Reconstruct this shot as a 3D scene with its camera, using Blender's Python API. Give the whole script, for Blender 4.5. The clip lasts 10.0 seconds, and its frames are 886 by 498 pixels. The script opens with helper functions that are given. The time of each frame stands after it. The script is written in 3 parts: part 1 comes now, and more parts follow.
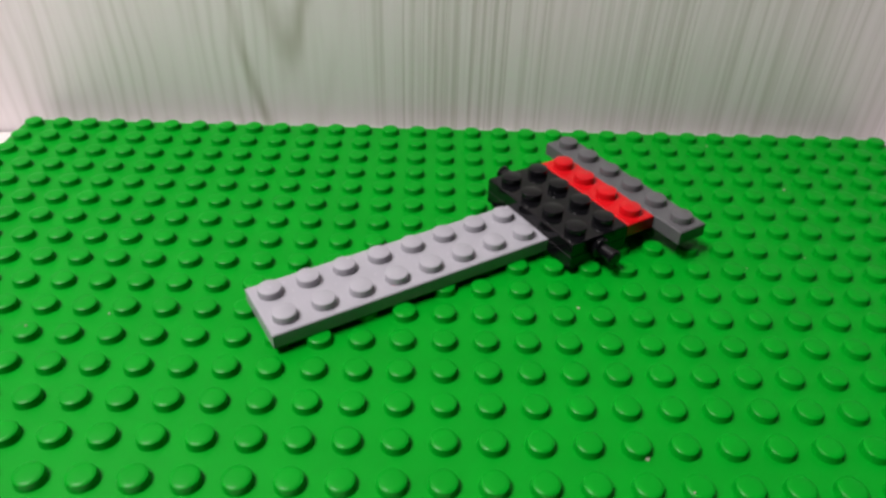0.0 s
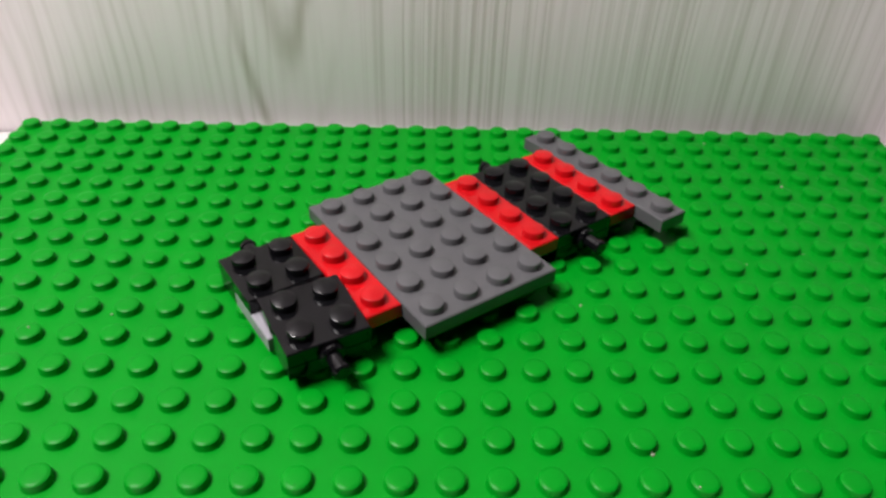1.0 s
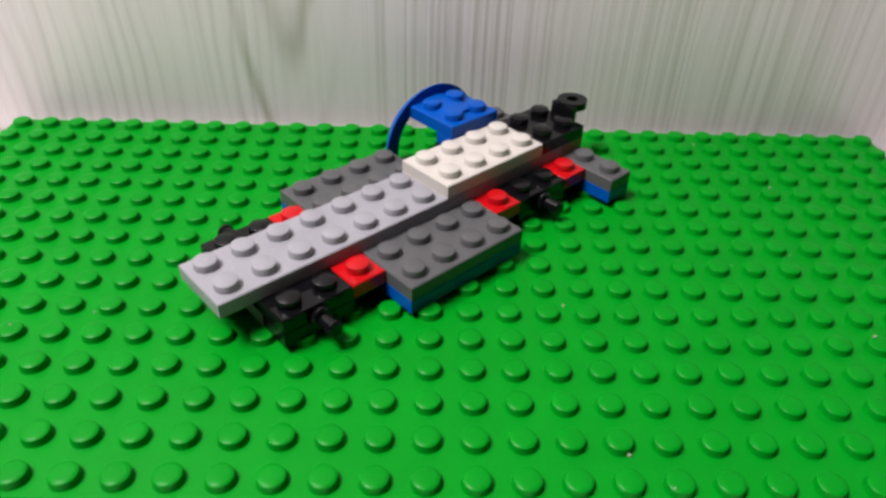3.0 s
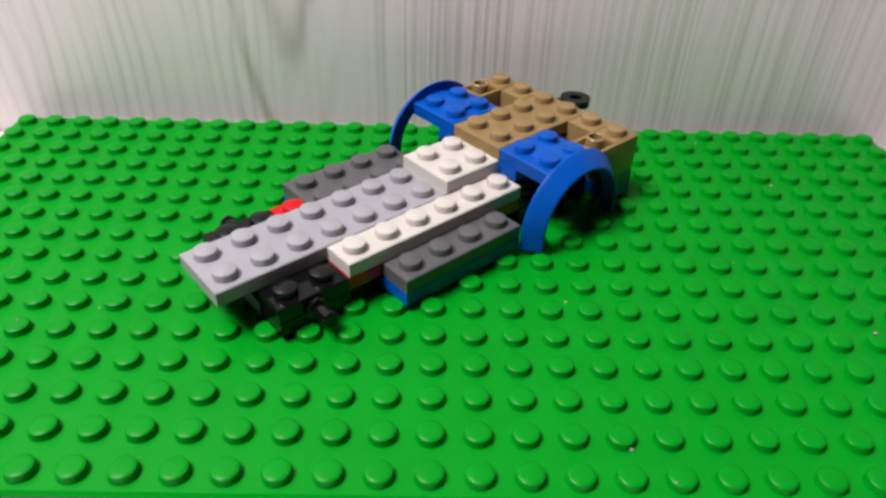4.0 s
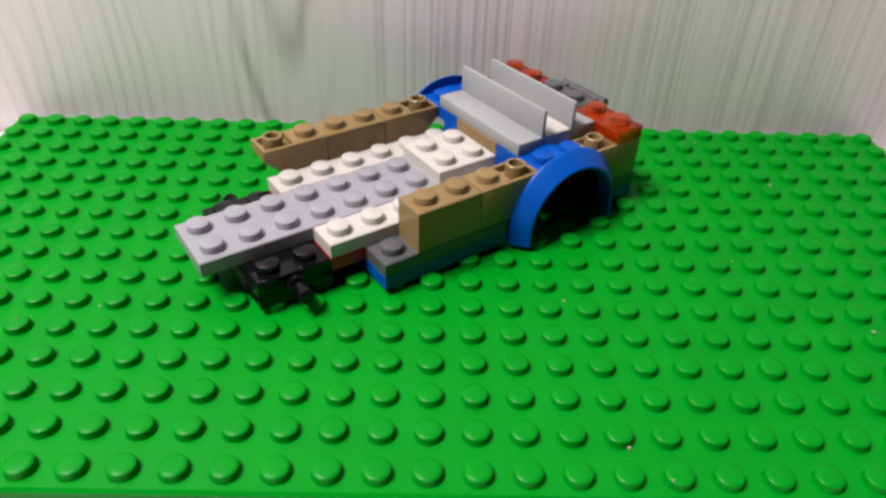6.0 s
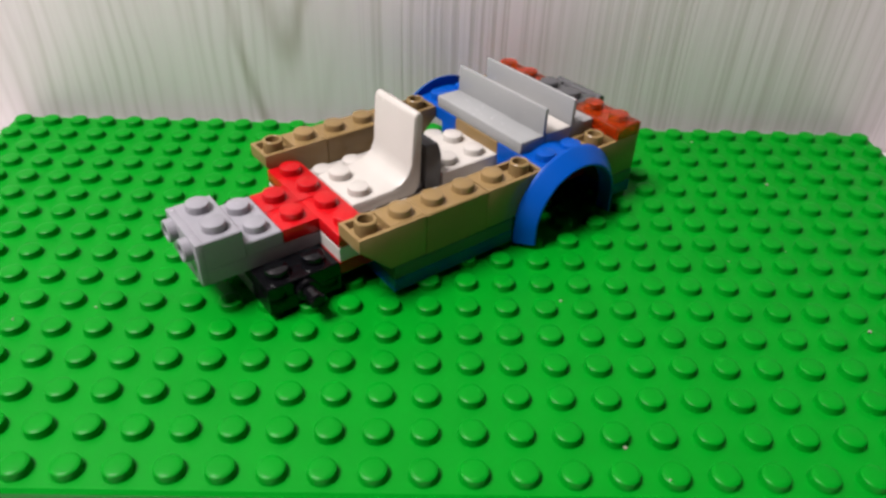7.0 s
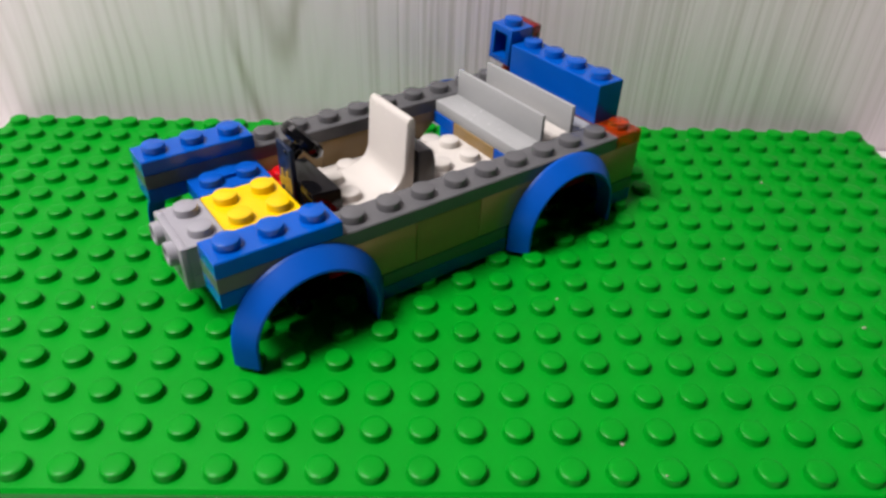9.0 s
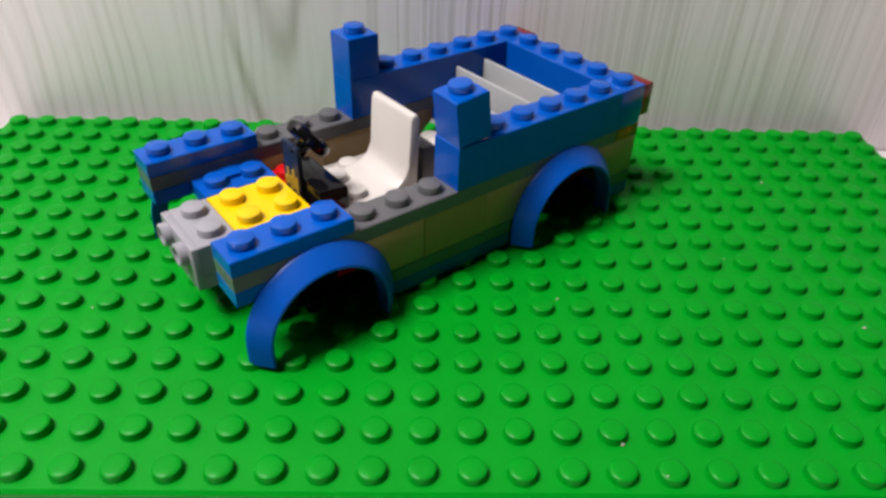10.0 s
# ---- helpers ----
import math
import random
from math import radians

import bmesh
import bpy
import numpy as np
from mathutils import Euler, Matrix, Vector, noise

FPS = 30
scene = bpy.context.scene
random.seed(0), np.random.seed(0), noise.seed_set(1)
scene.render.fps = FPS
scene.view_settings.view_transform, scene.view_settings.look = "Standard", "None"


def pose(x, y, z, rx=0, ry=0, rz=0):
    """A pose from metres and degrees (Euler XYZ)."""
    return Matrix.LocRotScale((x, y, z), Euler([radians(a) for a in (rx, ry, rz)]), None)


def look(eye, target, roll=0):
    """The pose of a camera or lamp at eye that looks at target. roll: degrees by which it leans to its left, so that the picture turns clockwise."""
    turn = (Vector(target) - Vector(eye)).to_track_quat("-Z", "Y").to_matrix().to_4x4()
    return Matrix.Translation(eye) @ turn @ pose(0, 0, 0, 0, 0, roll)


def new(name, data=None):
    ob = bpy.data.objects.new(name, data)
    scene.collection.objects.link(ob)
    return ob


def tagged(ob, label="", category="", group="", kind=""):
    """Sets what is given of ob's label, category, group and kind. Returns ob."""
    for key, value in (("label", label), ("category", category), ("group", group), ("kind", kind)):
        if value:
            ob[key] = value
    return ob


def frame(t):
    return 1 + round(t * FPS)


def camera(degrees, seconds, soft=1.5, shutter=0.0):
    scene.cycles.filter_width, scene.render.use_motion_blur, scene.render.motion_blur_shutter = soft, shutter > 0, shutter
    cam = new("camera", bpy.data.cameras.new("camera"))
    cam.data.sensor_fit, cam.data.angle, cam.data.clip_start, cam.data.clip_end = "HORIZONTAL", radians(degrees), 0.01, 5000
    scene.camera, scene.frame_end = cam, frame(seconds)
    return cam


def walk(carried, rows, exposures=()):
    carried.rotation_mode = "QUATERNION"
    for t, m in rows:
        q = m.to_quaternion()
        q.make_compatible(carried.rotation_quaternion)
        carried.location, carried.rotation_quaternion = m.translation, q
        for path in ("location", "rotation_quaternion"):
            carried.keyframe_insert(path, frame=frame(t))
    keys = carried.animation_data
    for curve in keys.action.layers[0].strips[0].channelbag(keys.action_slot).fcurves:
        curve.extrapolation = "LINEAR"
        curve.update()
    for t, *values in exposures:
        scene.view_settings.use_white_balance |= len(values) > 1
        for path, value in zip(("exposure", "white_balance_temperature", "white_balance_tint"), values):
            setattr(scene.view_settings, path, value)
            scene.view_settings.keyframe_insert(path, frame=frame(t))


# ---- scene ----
# ---- camera ----
cam = camera(64.89, 10.0, soft=2.8)
EYE = Vector((0.12063, -0.06805, 0.09436))
VIEW = look(EYE, EYE + Vector((0.01611, 0.80651, -0.591)), 1.83)
# the stand is nudged a little between shots: turns about the upright axis, in degrees
NUDGES = [(0.0, 0.12), (1.0, 0.12), (1.1, 0.30), (5.7, 0.30), (6.8, 0.0), (7.8, 0.0), (7.9, -0.22), (8.0, -0.32), (10.0, -0.32)]
walk(cam, [(t, Matrix.Translation(EYE) @ pose(0, 0, 0, 0, 0, a) @ Matrix.Translation(-EYE) @ VIEW) for t, a in NUDGES],
     exposures=[(0.0, -0.03), (0.8, 0.03), (2.5, 0.05), (4.0, 0.07), (7.0, 0.09), (10.0, 0.09)])

# ---- world and light: dark room, one added lamp over the table, dim bounced light ----
world = bpy.data.worlds.new("room_air")
scene.world = world
world.use_nodes = True
world.node_tree.nodes["Background"].inputs[0].default_value = (1.0, 0.96, 0.92, 1)
world.node_tree.nodes["Background"].inputs[1].default_value = 0.004

# unseen key light, added up left to light table and wall
lamp_data = bpy.data.lights.new("unseen_key_light", "AREA")
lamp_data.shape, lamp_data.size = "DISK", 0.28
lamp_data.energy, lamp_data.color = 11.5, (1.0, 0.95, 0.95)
lamp_light = new("unseen_key_light", lamp_data)
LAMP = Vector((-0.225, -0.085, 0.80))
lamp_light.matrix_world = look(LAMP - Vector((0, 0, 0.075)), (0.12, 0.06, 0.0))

U, PL, SH, SR = 0.008, 0.0032, 0.0017, 0.0024     # stud pitch, plate height, stud height, stud radius


# ---- materials ----
def nodes_of(name):
    m = bpy.data.materials.new(name)
    m.use_nodes = True
    nt = m.node_tree
    return m, nt, nt.nodes["Principled BSDF"]


def plastic(name, rgb, rough=0.28, trans=0.0, grain=1.0, spread=0.06, spec=0.3):
    """Moulded glossy plastic: faint clouding, fine scuffs in the gloss, tiny surface waves."""
    m, nt, b = nodes_of(name)
    tc = nt.nodes.new("ShaderNodeTexCoord")
    big, fine = nt.nodes.new("ShaderNodeTexNoise"), nt.nodes.new("ShaderNodeTexNoise")
    big.inputs["Scale"].default_value, big.inputs["Detail"].default_value = 90, 3
    fine.inputs["Scale"].default_value, fine.inputs["Detail"].default_value = 900, 4
    for n in (big, fine):
        nt.links.new(tc.outputs["Object"], n.inputs["Vector"])
    info = nt.nodes.new("ShaderNodeObjectInfo")
    add = nt.nodes.new("ShaderNodeMath")
    add.operation = "MULTIPLY_ADD"
    add.inputs[1].default_value = 0.5
    nt.links.new(info.outputs["Random"], add.inputs[0])
    nt.links.new(big.outputs["Fac"], add.inputs[2])
    ramp = nt.nodes.new("ShaderNodeValToRGB")
    lo = [max(0, c * (1 - spread * 1.6)) for c in rgb]
    hi = [min(1, c * (1 + spread)) for c in rgb]
    ramp.color_ramp.elements[0].position, ramp.color_ramp.elements[0].color = 0.35, (*lo, 1)
    ramp.color_ramp.elements[1].position, ramp.color_ramp.elements[1].color = 1.05 - 0.05, (*hi, 1)
    nt.links.new(add.outputs[0], ramp.inputs[0])
    nt.links.new(ramp.outputs[0], b.inputs["Base Color"])
    rr = nt.nodes.new("ShaderNodeMapRange")
    rr.inputs["To Min"].default_value, rr.inputs["To Max"].default_value = rough - 0.02, rough + 0.03
    nt.links.new(fine.outputs["Fac"], rr.inputs["Value"])
    nt.links.new(rr.outputs[0], b.inputs["Roughness"])
    bump = nt.nodes.new("ShaderNodeBump")
    bump.inputs["Strength"].default_value, bump.inputs["Distance"].default_value = 0.12 * grain, 0.0002
    nt.links.new(big.outputs["Fac"], bump.inputs["Height"])
    nt.links.new(bump.outputs[0], b.inputs["Normal"])
    b.inputs["IOR"].default_value = 1.5
    b.inputs["Specular IOR Level"].default_value = spec
    b.inputs["Transmission Weight"].default_value = trans
    return m


GREEN = plastic("green_plastic", (0.0, 0.212, 0.009), 0.34, spec=0.10)
LGREY = plastic("light_grey_plastic", (0.254, 0.248, 0.272), 0.26)
DGREY = plastic("dark_grey_plastic", (0.0828, 0.0821, 0.0862), 0.24)
RED = plastic("red_plastic", (0.428, 0.00414, 0.0069), 0.2)
BLACK = plastic("black_plastic", (0.00345, 0.00345, 0.00414), 0.085, spec=0.28)
BLUE = plastic("blue_plastic", (0, 0.063, 0.345), 0.17, spec=0.3)
ARCH = plastic("worn_blue_plastic", (0, 0.063, 0.345), 0.36, spec=0.2)
PANEL = plastic("neutral_grey_plastic", (0.273, 0.276, 0.276), 0.26, grain=0.25)
TAN = plastic("dark_tan_plastic", (0.226, 0.148, 0.062), 0.22)
WHITE = plastic("white_plastic", (0.462, 0.431, 0.398), 0.26, grain=0.25, spread=0.03)
YELLOW = plastic("yellow_plastic", (0.66, 0.425, 0.0012), 0.24)
ORANGE = plastic("clear_orange_plastic", (0.95, 0.125, 0.012), 0.05, trans=0.86, spec=0.5)
DRED = plastic("clear_red_plastic", (0.30, 0.012, 0.010), 0.12, trans=0.6)
GOLD = plastic("gold_print", (0.38, 0.248, 0.0276), 0.35)
NAVY = plastic("dark_blue_print", (0.00828, 0.0152, 0.0345), 0.3)


def laminate():
    """Pale grey wood laminate: tall grain lines, a cathedral figure, a band of fine dark lines."""
    m, nt, b = nodes_of("pale_wood_laminate")
    N, Lk = nt.nodes.new, nt.links.new
    tc, sep = N("ShaderNodeTexCoord"), N("ShaderNodeSeparateXYZ")
    Lk(tc.outputs["Object"], sep.inputs[0])

    def mth(op, a, c=None, d=None):
        n = N("ShaderNodeMath")
        n.operation = op
        for i, v in enumerate((a, c, d)):
            if v is None:
                continue
            if isinstance(v, (int, float)):
                n.inputs[i].default_value = v
            else:
                Lk(v, n.inputs[i])
        return n.outputs[0]

    def noise_at(sx, sz, scale, detail, off=0.0):
        mp = N("ShaderNodeMapping")
        mp.inputs["Scale"].default_value = (sx, 1, sz)
        mp.inputs["Location"].default_value = (off, off * 0.7, off * 0.3)
        Lk(tc.outputs["Object"], mp.inputs[0])
        n = N("ShaderNodeTexNoise")
        n.inputs["Scale"].default_value, n.inputs["Detail"].default_value = scale, detail
        Lk(mp.outputs[0], n.inputs["Vector"])
        return n.outputs["Fac"]

    def between(v, a, c, d=0.0, f=1.0):
        n = N("ShaderNodeMapRange")
        n.interpolation_type = "SMOOTHSTEP"
        n.inputs["From Min"].default_value, n.inputs["From Max"].default_value = a, c
        n.inputs["To Min"].default_value, n.inputs["To Max"].default_value = d, f
        Lk(v, n.inputs["Value"])
        return n.outputs[0]

    x, z = sep.outputs["X"], sep.outputs["Z"]
    sway = noise_at(9, 3.0, 5.0, 2, 3.0)
    xs = mth("MULTIPLY_ADD", mth("SUBTRACT", sway, 0.5), 0.009, x)
    # cathedral figure: nested pointed loops, open upwards
    ex = mth("SUBTRACT", xs, 0.0775)
    ax = mth("SQRT", mth("MULTIPLY_ADD", ex, ex, 0.000025))
    ez = mth("SUBTRACT", z, 0.002)
    loops = mth("SUBTRACT", mth("MULTIPLY", ax, 1.35), mth("MULTIPLY", ez, 0.30))
    loops = mth("MULTIPLY_ADD", noise_at(1, 0.7, 60, 3, 1.0), 0.0045, loops)
    rings = mth("POWER", mth("MULTIPLY_ADD", mth("SINE", mth("MULTIPLY", loops, 480)), 0.5, 0.5), 3.0)
    blot = between(noise_at(50, 14, 1.0, 2, 6.0), 0.28, 0.52)
    fig = mth("MULTIPLY", mth("MULTIPLY", rings, between(ax, 0.022, 0.012)), blot)
    # evenly set soft lines over the plain part, a dense band of fine lines beside the figure, finer ones beyond
    wl = mth("SINE", mth("MULTIPLY_ADD", noise_at(4, 0.5, 9, 2, 5.0), 14.0, mth("MULTIPLY", xs, 1500)))
    wide = mth("MULTIPLY", mth("POWER", mth("MULTIPLY_ADD", wl, 0.5, 0.5), 3.0), between(noise_at(60, 9, 1.0, 2, 9.0), 0.30, 0.62))
    wide = mth("MULTIPLY", wide, between(x, 0.085, 0.055, 0.45, 1.0))
    f1 = between(noise_at(1100, 4, 1.0, 2, 2.0), 0.44, 0.66)
    f2 = between(noise_at(380, 5, 1.0, 2, 8.0), 0.46, 0.66)
    dx = mth("ABSOLUTE", mth("SUBTRACT", x, 0.128))
    dense = between(dx, 0.031, 0.022)
    right = between(x, 0.150, 0.170)
    fl = mth("ADD", mth("MULTIPLY", f1, mth("ADD", mth("MULTIPLY_ADD", dense, 0.36, 0.05), mth("MULTIPLY", right, 0.17))), mth("MULTIPLY", f2, mth("MULTIPLY_ADD", right, 0.05, 0.05)))
    tone = noise_at(22, 2.5, 1.0, 3, 7.0)
    pores = noise_at(1700, 90, 1.0, 2, 4.0)
    dark = mth("ADD", mth("MULTIPLY", fig, 0.58), mth("MULTIPLY", wide, 0.24))
    dark = mth("ADD", dark, fl)
    dark = mth("ADD", dark, mth("MULTIPLY", pores, 0.07))
    dark = mth("ADD", dark, mth("MULTIPLY", mth("SUBTRACT", tone, 0.5), 0.24))
    ramp = N("ShaderNodeValToRGB")
    e = ramp.color_ramp.elements
    e[0].position, e[0].color = 0.02, (0.895, 0.80, 0.84, 1)
    e[1].position, e[1].color = 0.95, (0.44, 0.39, 0.34, 1)
    Lk(dark, ramp.inputs[0])
    Lk(ramp.outputs[0], b.inputs["Base Color"])
    b.inputs["Roughness"].default_value = 0.42
    bump = N("ShaderNodeBump")
    bump.inputs["Strength"].default_value, bump.inputs["Distance"].default_value = 0.25, 0.0003
    bump.invert = True
    Lk(dark, bump.inputs["Height"])
    Lk(bump.outputs[0], b.inputs["Normal"])
    return m


def painted(name, rgb, rough, scale=30.0, amount=0.05):
    m, nt, b = nodes_of(name)
    tc, n, ramp = nt.nodes.new("ShaderNodeTexCoord"), nt.nodes.new("ShaderNodeTexNoise"), nt.nodes.new("ShaderNodeValToRGB")
    n.inputs["Scale"].default_value, n.inputs["Detail"].default_value = scale, 6
    nt.links.new(tc.outputs["Object"], n.inputs["Vector"])
    nt.links.new(n.outputs["Fac"], ramp.inputs[0])
    ramp.color_ramp.elements[0].color = (*[c * (1 - amount * 2) for c in rgb], 1)
    ramp.color_ramp.elements[1].color = (*[min(1, c * (1 + amount)) for c in rgb], 1)
    nt.links.new(ramp.outputs[0], b.inputs["Base Color"])
    b.inputs["Roughness"].default_value = rough
    return m


LAMINATE = laminate()
TABLE = painted("white_table_laminate", (0.60, 0.57, 0.55), 0.4, 40)
PAINT = painted("wall_paint", (0.085, 0.08, 0.078), 0.8, 8)
CEIL = painted("ceiling_paint", (0.30, 0.29, 0.28), 0.85, 6)
DUST = painted("pale_dust", (0.30, 0.31, 0.22), 0.9, 300)
# glow for the added lamp's bulb; the area light does the lighting
m_glow, nt_glow, b_glow = nodes_of("added_bulb_glow")
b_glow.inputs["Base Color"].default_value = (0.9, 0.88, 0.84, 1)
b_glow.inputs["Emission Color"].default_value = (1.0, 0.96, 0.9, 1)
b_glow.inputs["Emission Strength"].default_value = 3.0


# ---- mesh helpers ----
def finish(name, bm, material, parent=None, label="", smooth_angle=32):
    bmesh.ops.recalc_face_normals(bm, faces=bm.faces)
    for f in bm.faces:
        f.smooth = True
    for e in bm.edges:
        e.smooth = len(e.link_faces) == 2 and e.calc_face_angle(3.2) < radians(smooth_angle)
    me = bpy.data.meshes.new(name)
    bm.to_mesh(me)
    bm.free()
    mats = material if isinstance(material, (list, tuple)) else [material]
    for mt in mats:
        me.materials.append(mt)
    ob = new(name, me)
    if parent is not None:
        ob.parent = parent
    if label:
        tagged(ob, label)
    return ob


def part(name, bm, material, parent, label=""):
    return finish(name, bm, material, parent, label)


def box(bm, x0, y0, z0, x1, y1, z1, bevel=0.00025, seg=2):
    r = bmesh.ops.create_cube(bm, size=1.0, matrix=Matrix.Translation(((x0 + x1) / 2, (y0 + y1) / 2, (z0 + z1) / 2)) @ Matrix.Diagonal((x1 - x0, y1 - y0, z1 - z0, 1)))
    if bevel:
        vs = set(r["verts"])
        es = [e for e in bm.edges if e.verts[0] in vs and e.verts[1] in vs]
        bmesh.ops.bevel(bm, geom=es, offset=bevel, segments=seg, affect="EDGES", profile=0.5)


def lathe(bm, profile, m, n=24, closed=False):
    """Turn a profile of (radius, height) about z, placed by the matrix m."""
    rows = []
    for r, h in profile:
        if r < 1e-7:
            rows.append([bm.verts.new(m @ Vector((0, 0, h)))])
        else:
            rows.append([bm.verts.new(m @ Vector((r * math.cos(2 * math.pi * k / n), r * math.sin(2 * math.pi * k / n), h))) for k in range(n)])
    pairs = list(zip(rows, rows[1:])) + ([(rows[-1], rows[0])] if closed else [])
    for a, c in pairs:
        for k in range(n):
            q = [a[k % len(a)], a[(k + 1) % len(a)], c[(k + 1) % len(c)], c[k % len(c)]]
            u = [v for i, v in enumerate(q) if v not in q[:i]]
            if len(u) >= 3:
                bm.faces.new(u)


def stud(bm, x, y, z, n=24, r=SR, m=None, hollow=False):
    base = (m if m is not None else Matrix.Identity(4)) @ Matrix.Translation((x, y, z))
    if hollow:
        lathe(bm, [(r, -0.0016), (r, SH - 0.0002), (r - 0.0002, SH), (0.0017, SH), (0.0016, SH - 0.0001), (0.0016, -0.0008), (0, -0.0008)], base, n)
    else:
        lathe(bm, [(r, -0.0001), (r, SH - 0.00025), (r - 0.00008, SH - 0.0001), (r - 0.00028, SH), (0, SH)], base, n)


def stud_field(bm, gx, gy, z, ring, profile, up=True):
    """A flat sheet over the grid lines gx, gy at height z; in each cell a round post follows profile, rows of (radius, height). Returns the rim, counter-clockwise."""
    n = 24
    v = [[bm.verts.new((x, y, z)) for y in gy] for x in gx]
    for i in range(len(gx) - 1):
        for j in range(len(gy) - 1):
            if profile is None:
                bm.faces.new((v[i][j], v[i + 1][j], v[i + 1][j + 1], v[i][j + 1]))
                continue
            cx = ring[0] + i * U if ring[0] is not None else (gx[0] + gx[-1]) / 2
            cy = ring[1] + j * U if ring[1] is not None else (gy[0] + gy[-1]) / 2
            rows = [[bm.verts.new((cx + r * math.cos(2 * math.pi * k / n), cy + r * math.sin(2 * math.pi * k / n), h)) for k in range(n)] for r, h in profile]
            c = [v[i + 1][j + 1], v[i][j + 1], v[i][j], v[i + 1][j]]
            for q in range(4):
                a, b2 = c[q], c[(q + 1) % 4]
                bm.faces.new([a, b2] + [rows[0][(3 + 6 * q + m) % n] for m in range(6, -1, -1)])
            for ra, rb in zip(rows, rows[1:]):
                for k in range(n):
                    bm.faces.new((ra[k], ra[(k + 1) % n], rb[(k + 1) % n], rb[k]))
            bm.faces.new(rows[-1])
    return ([v[i][0] for i in range(len(gx))], [v[-1][j] for j in range(len(gy))], [v[i][-1] for i in range(len(gx) - 1, -1, -1)], [v[0][j] for j in range(len(gy) - 1, -1, -1)])


def skirt(bm, rim, moved):
    """Faces from each side of a rim to the same side carried elsewhere by moved(co). Returns the new sides."""
    seen, out = {}, []
    for side in rim:
        row = []
        for v in side:
            if v not in seen:
                seen[v] = bm.verts.new(moved(v.co))
            row.append(seen[v])
        for a, b2, d, c in zip(side, side[1:], row[1:], row):
            bm.faces.new((a, b2, d, c))
        out.append(row)
    return out


STUD_ROWS = [(SR, None), (SR, SH - 0.00025), (SR - 0.00008, SH - 0.0001), (SR - 0.00028, SH)]


def block(nx, ny, h=1, x0=0.0, y0=0.0, tubes=True, studs=True, bm=None):
    """A building plate (h=1) or brick (h=3), nx by ny studs, one moulded skin, open below with tubes; bottom at z=0."""
    bm = bm or bmesh.new()
    c, e, w, top = 0.00008, 0.00022, 0.0013, h * PL
    X0, X1, Y0, Y1 = x0 * U + c, (x0 + nx) * U - c, y0 * U + c, (y0 + ny) * U - c
    gx = [X0 + e] + [(x0 + i) * U for i in range(1, nx)] + [X1 - e]
    gy = [Y0 + e] + [(y0 + j) * U for j in range(1, ny)] + [Y1 - e]
    prof = [(r, top + (z or 0.0)) for r, z in STUD_ROWS] if studs else None
    rim = stud_field(bm, gx, gy, top, ((x0 + 0.5) * U, (y0 + 0.5) * U), prof)
    grow = lambda p, a, b2, m: (a if p < a + m else b2 if p > b2 - m else p)
    mid = skirt(bm, rim, lambda p: (grow(p.x, X0, X1, 2 * e), grow(p.y, Y0, Y1, 2 * e), top - e))
    low = skirt(bm, mid, lambda p: (p.x, p.y, 0.0))
    # cavity with tubes, or pins under narrow pieces
    zc = top - 0.0011
    A0, A1, B0, B1 = X0 + w, X1 - w, Y0 + w, Y1 - w
    hx = [A0] + [(x0 + i + 0.5) * U for i in range(1, nx - 1)] + [A1]
    hy = [B0] + [(y0 + j + 0.5) * U for j in range(1, ny - 1)] + [B1]
    if not tubes or max(nx, ny) == 1:
        inner = stud_field(bm, [A0, A1], [B0, B1], zc, None, None)
    elif min(nx, ny) > 1:
        inner = stud_field(bm, hx, hy, zc, ((x0 + 1) * U, (y0 + 1) * U), [(0.00325, zc), (0.00325, 0.0002), (0.0024, 0.0002), (0.0024, zc - 0.0001)])
    else:
        inner = stud_field(bm, hx, hy, zc, ((x0 + 1) * U if nx > 1 else None, (y0 + 1) * U if ny > 1 else None), [(0.0014, zc), (0.0014, 0.0008), (0.0008, 0.0008), (0.0008, zc - 0.0004)])
    base = skirt(bm, inner, lambda p: (p.x, p.y, 0.0))
    for o, q in zip(low, base):
        bm.faces.new(o + q[::-1])
    return bm


def prism(bm, outline, axis_pts, bevel=0.0002):
    """Extrude a closed outline of (x, z) between two y values."""
    y0, y1 = axis_pts
    a = [bm.verts.new((x, y0, z)) for x, z in outline]
    c = [bm.verts.new((x, y1, z)) for x, z in outline]
    n = len(outline)
    fs = [bm.faces.new(a), bm.faces.new(c[::-1])]
    for k in range(n):
        fs.append(bm.faces.new((a[k], c[k], c[(k + 1) % n], a[(k + 1) % n])))
    bmesh.ops.recalc_face_normals(bm, faces=fs)
    if bevel:
        es = [e for e in {e for f in fs for e in f.edges} if e.calc_face_angle(0) > radians(25)]
        bmesh.ops.bevel(bm, geom=es, offset=bevel, segments=2, affect="EDGES", profile=0.5)


# ---- setting ----
TZ = -0.0075                       # table top below the baseplate's face
WY = 0.1287                        # face of the laminate panel behind the table


def slab(name, x0, y0, z0, x1, y1, z1, mat, label, cat, bevel=0.0):
    bm = bmesh.new()
    box(bm, x0, y0, z0, x1, y1, z1, bevel)
    ob = finish(name, bm, mat)
    return tagged(ob, label, cat, kind="structure")


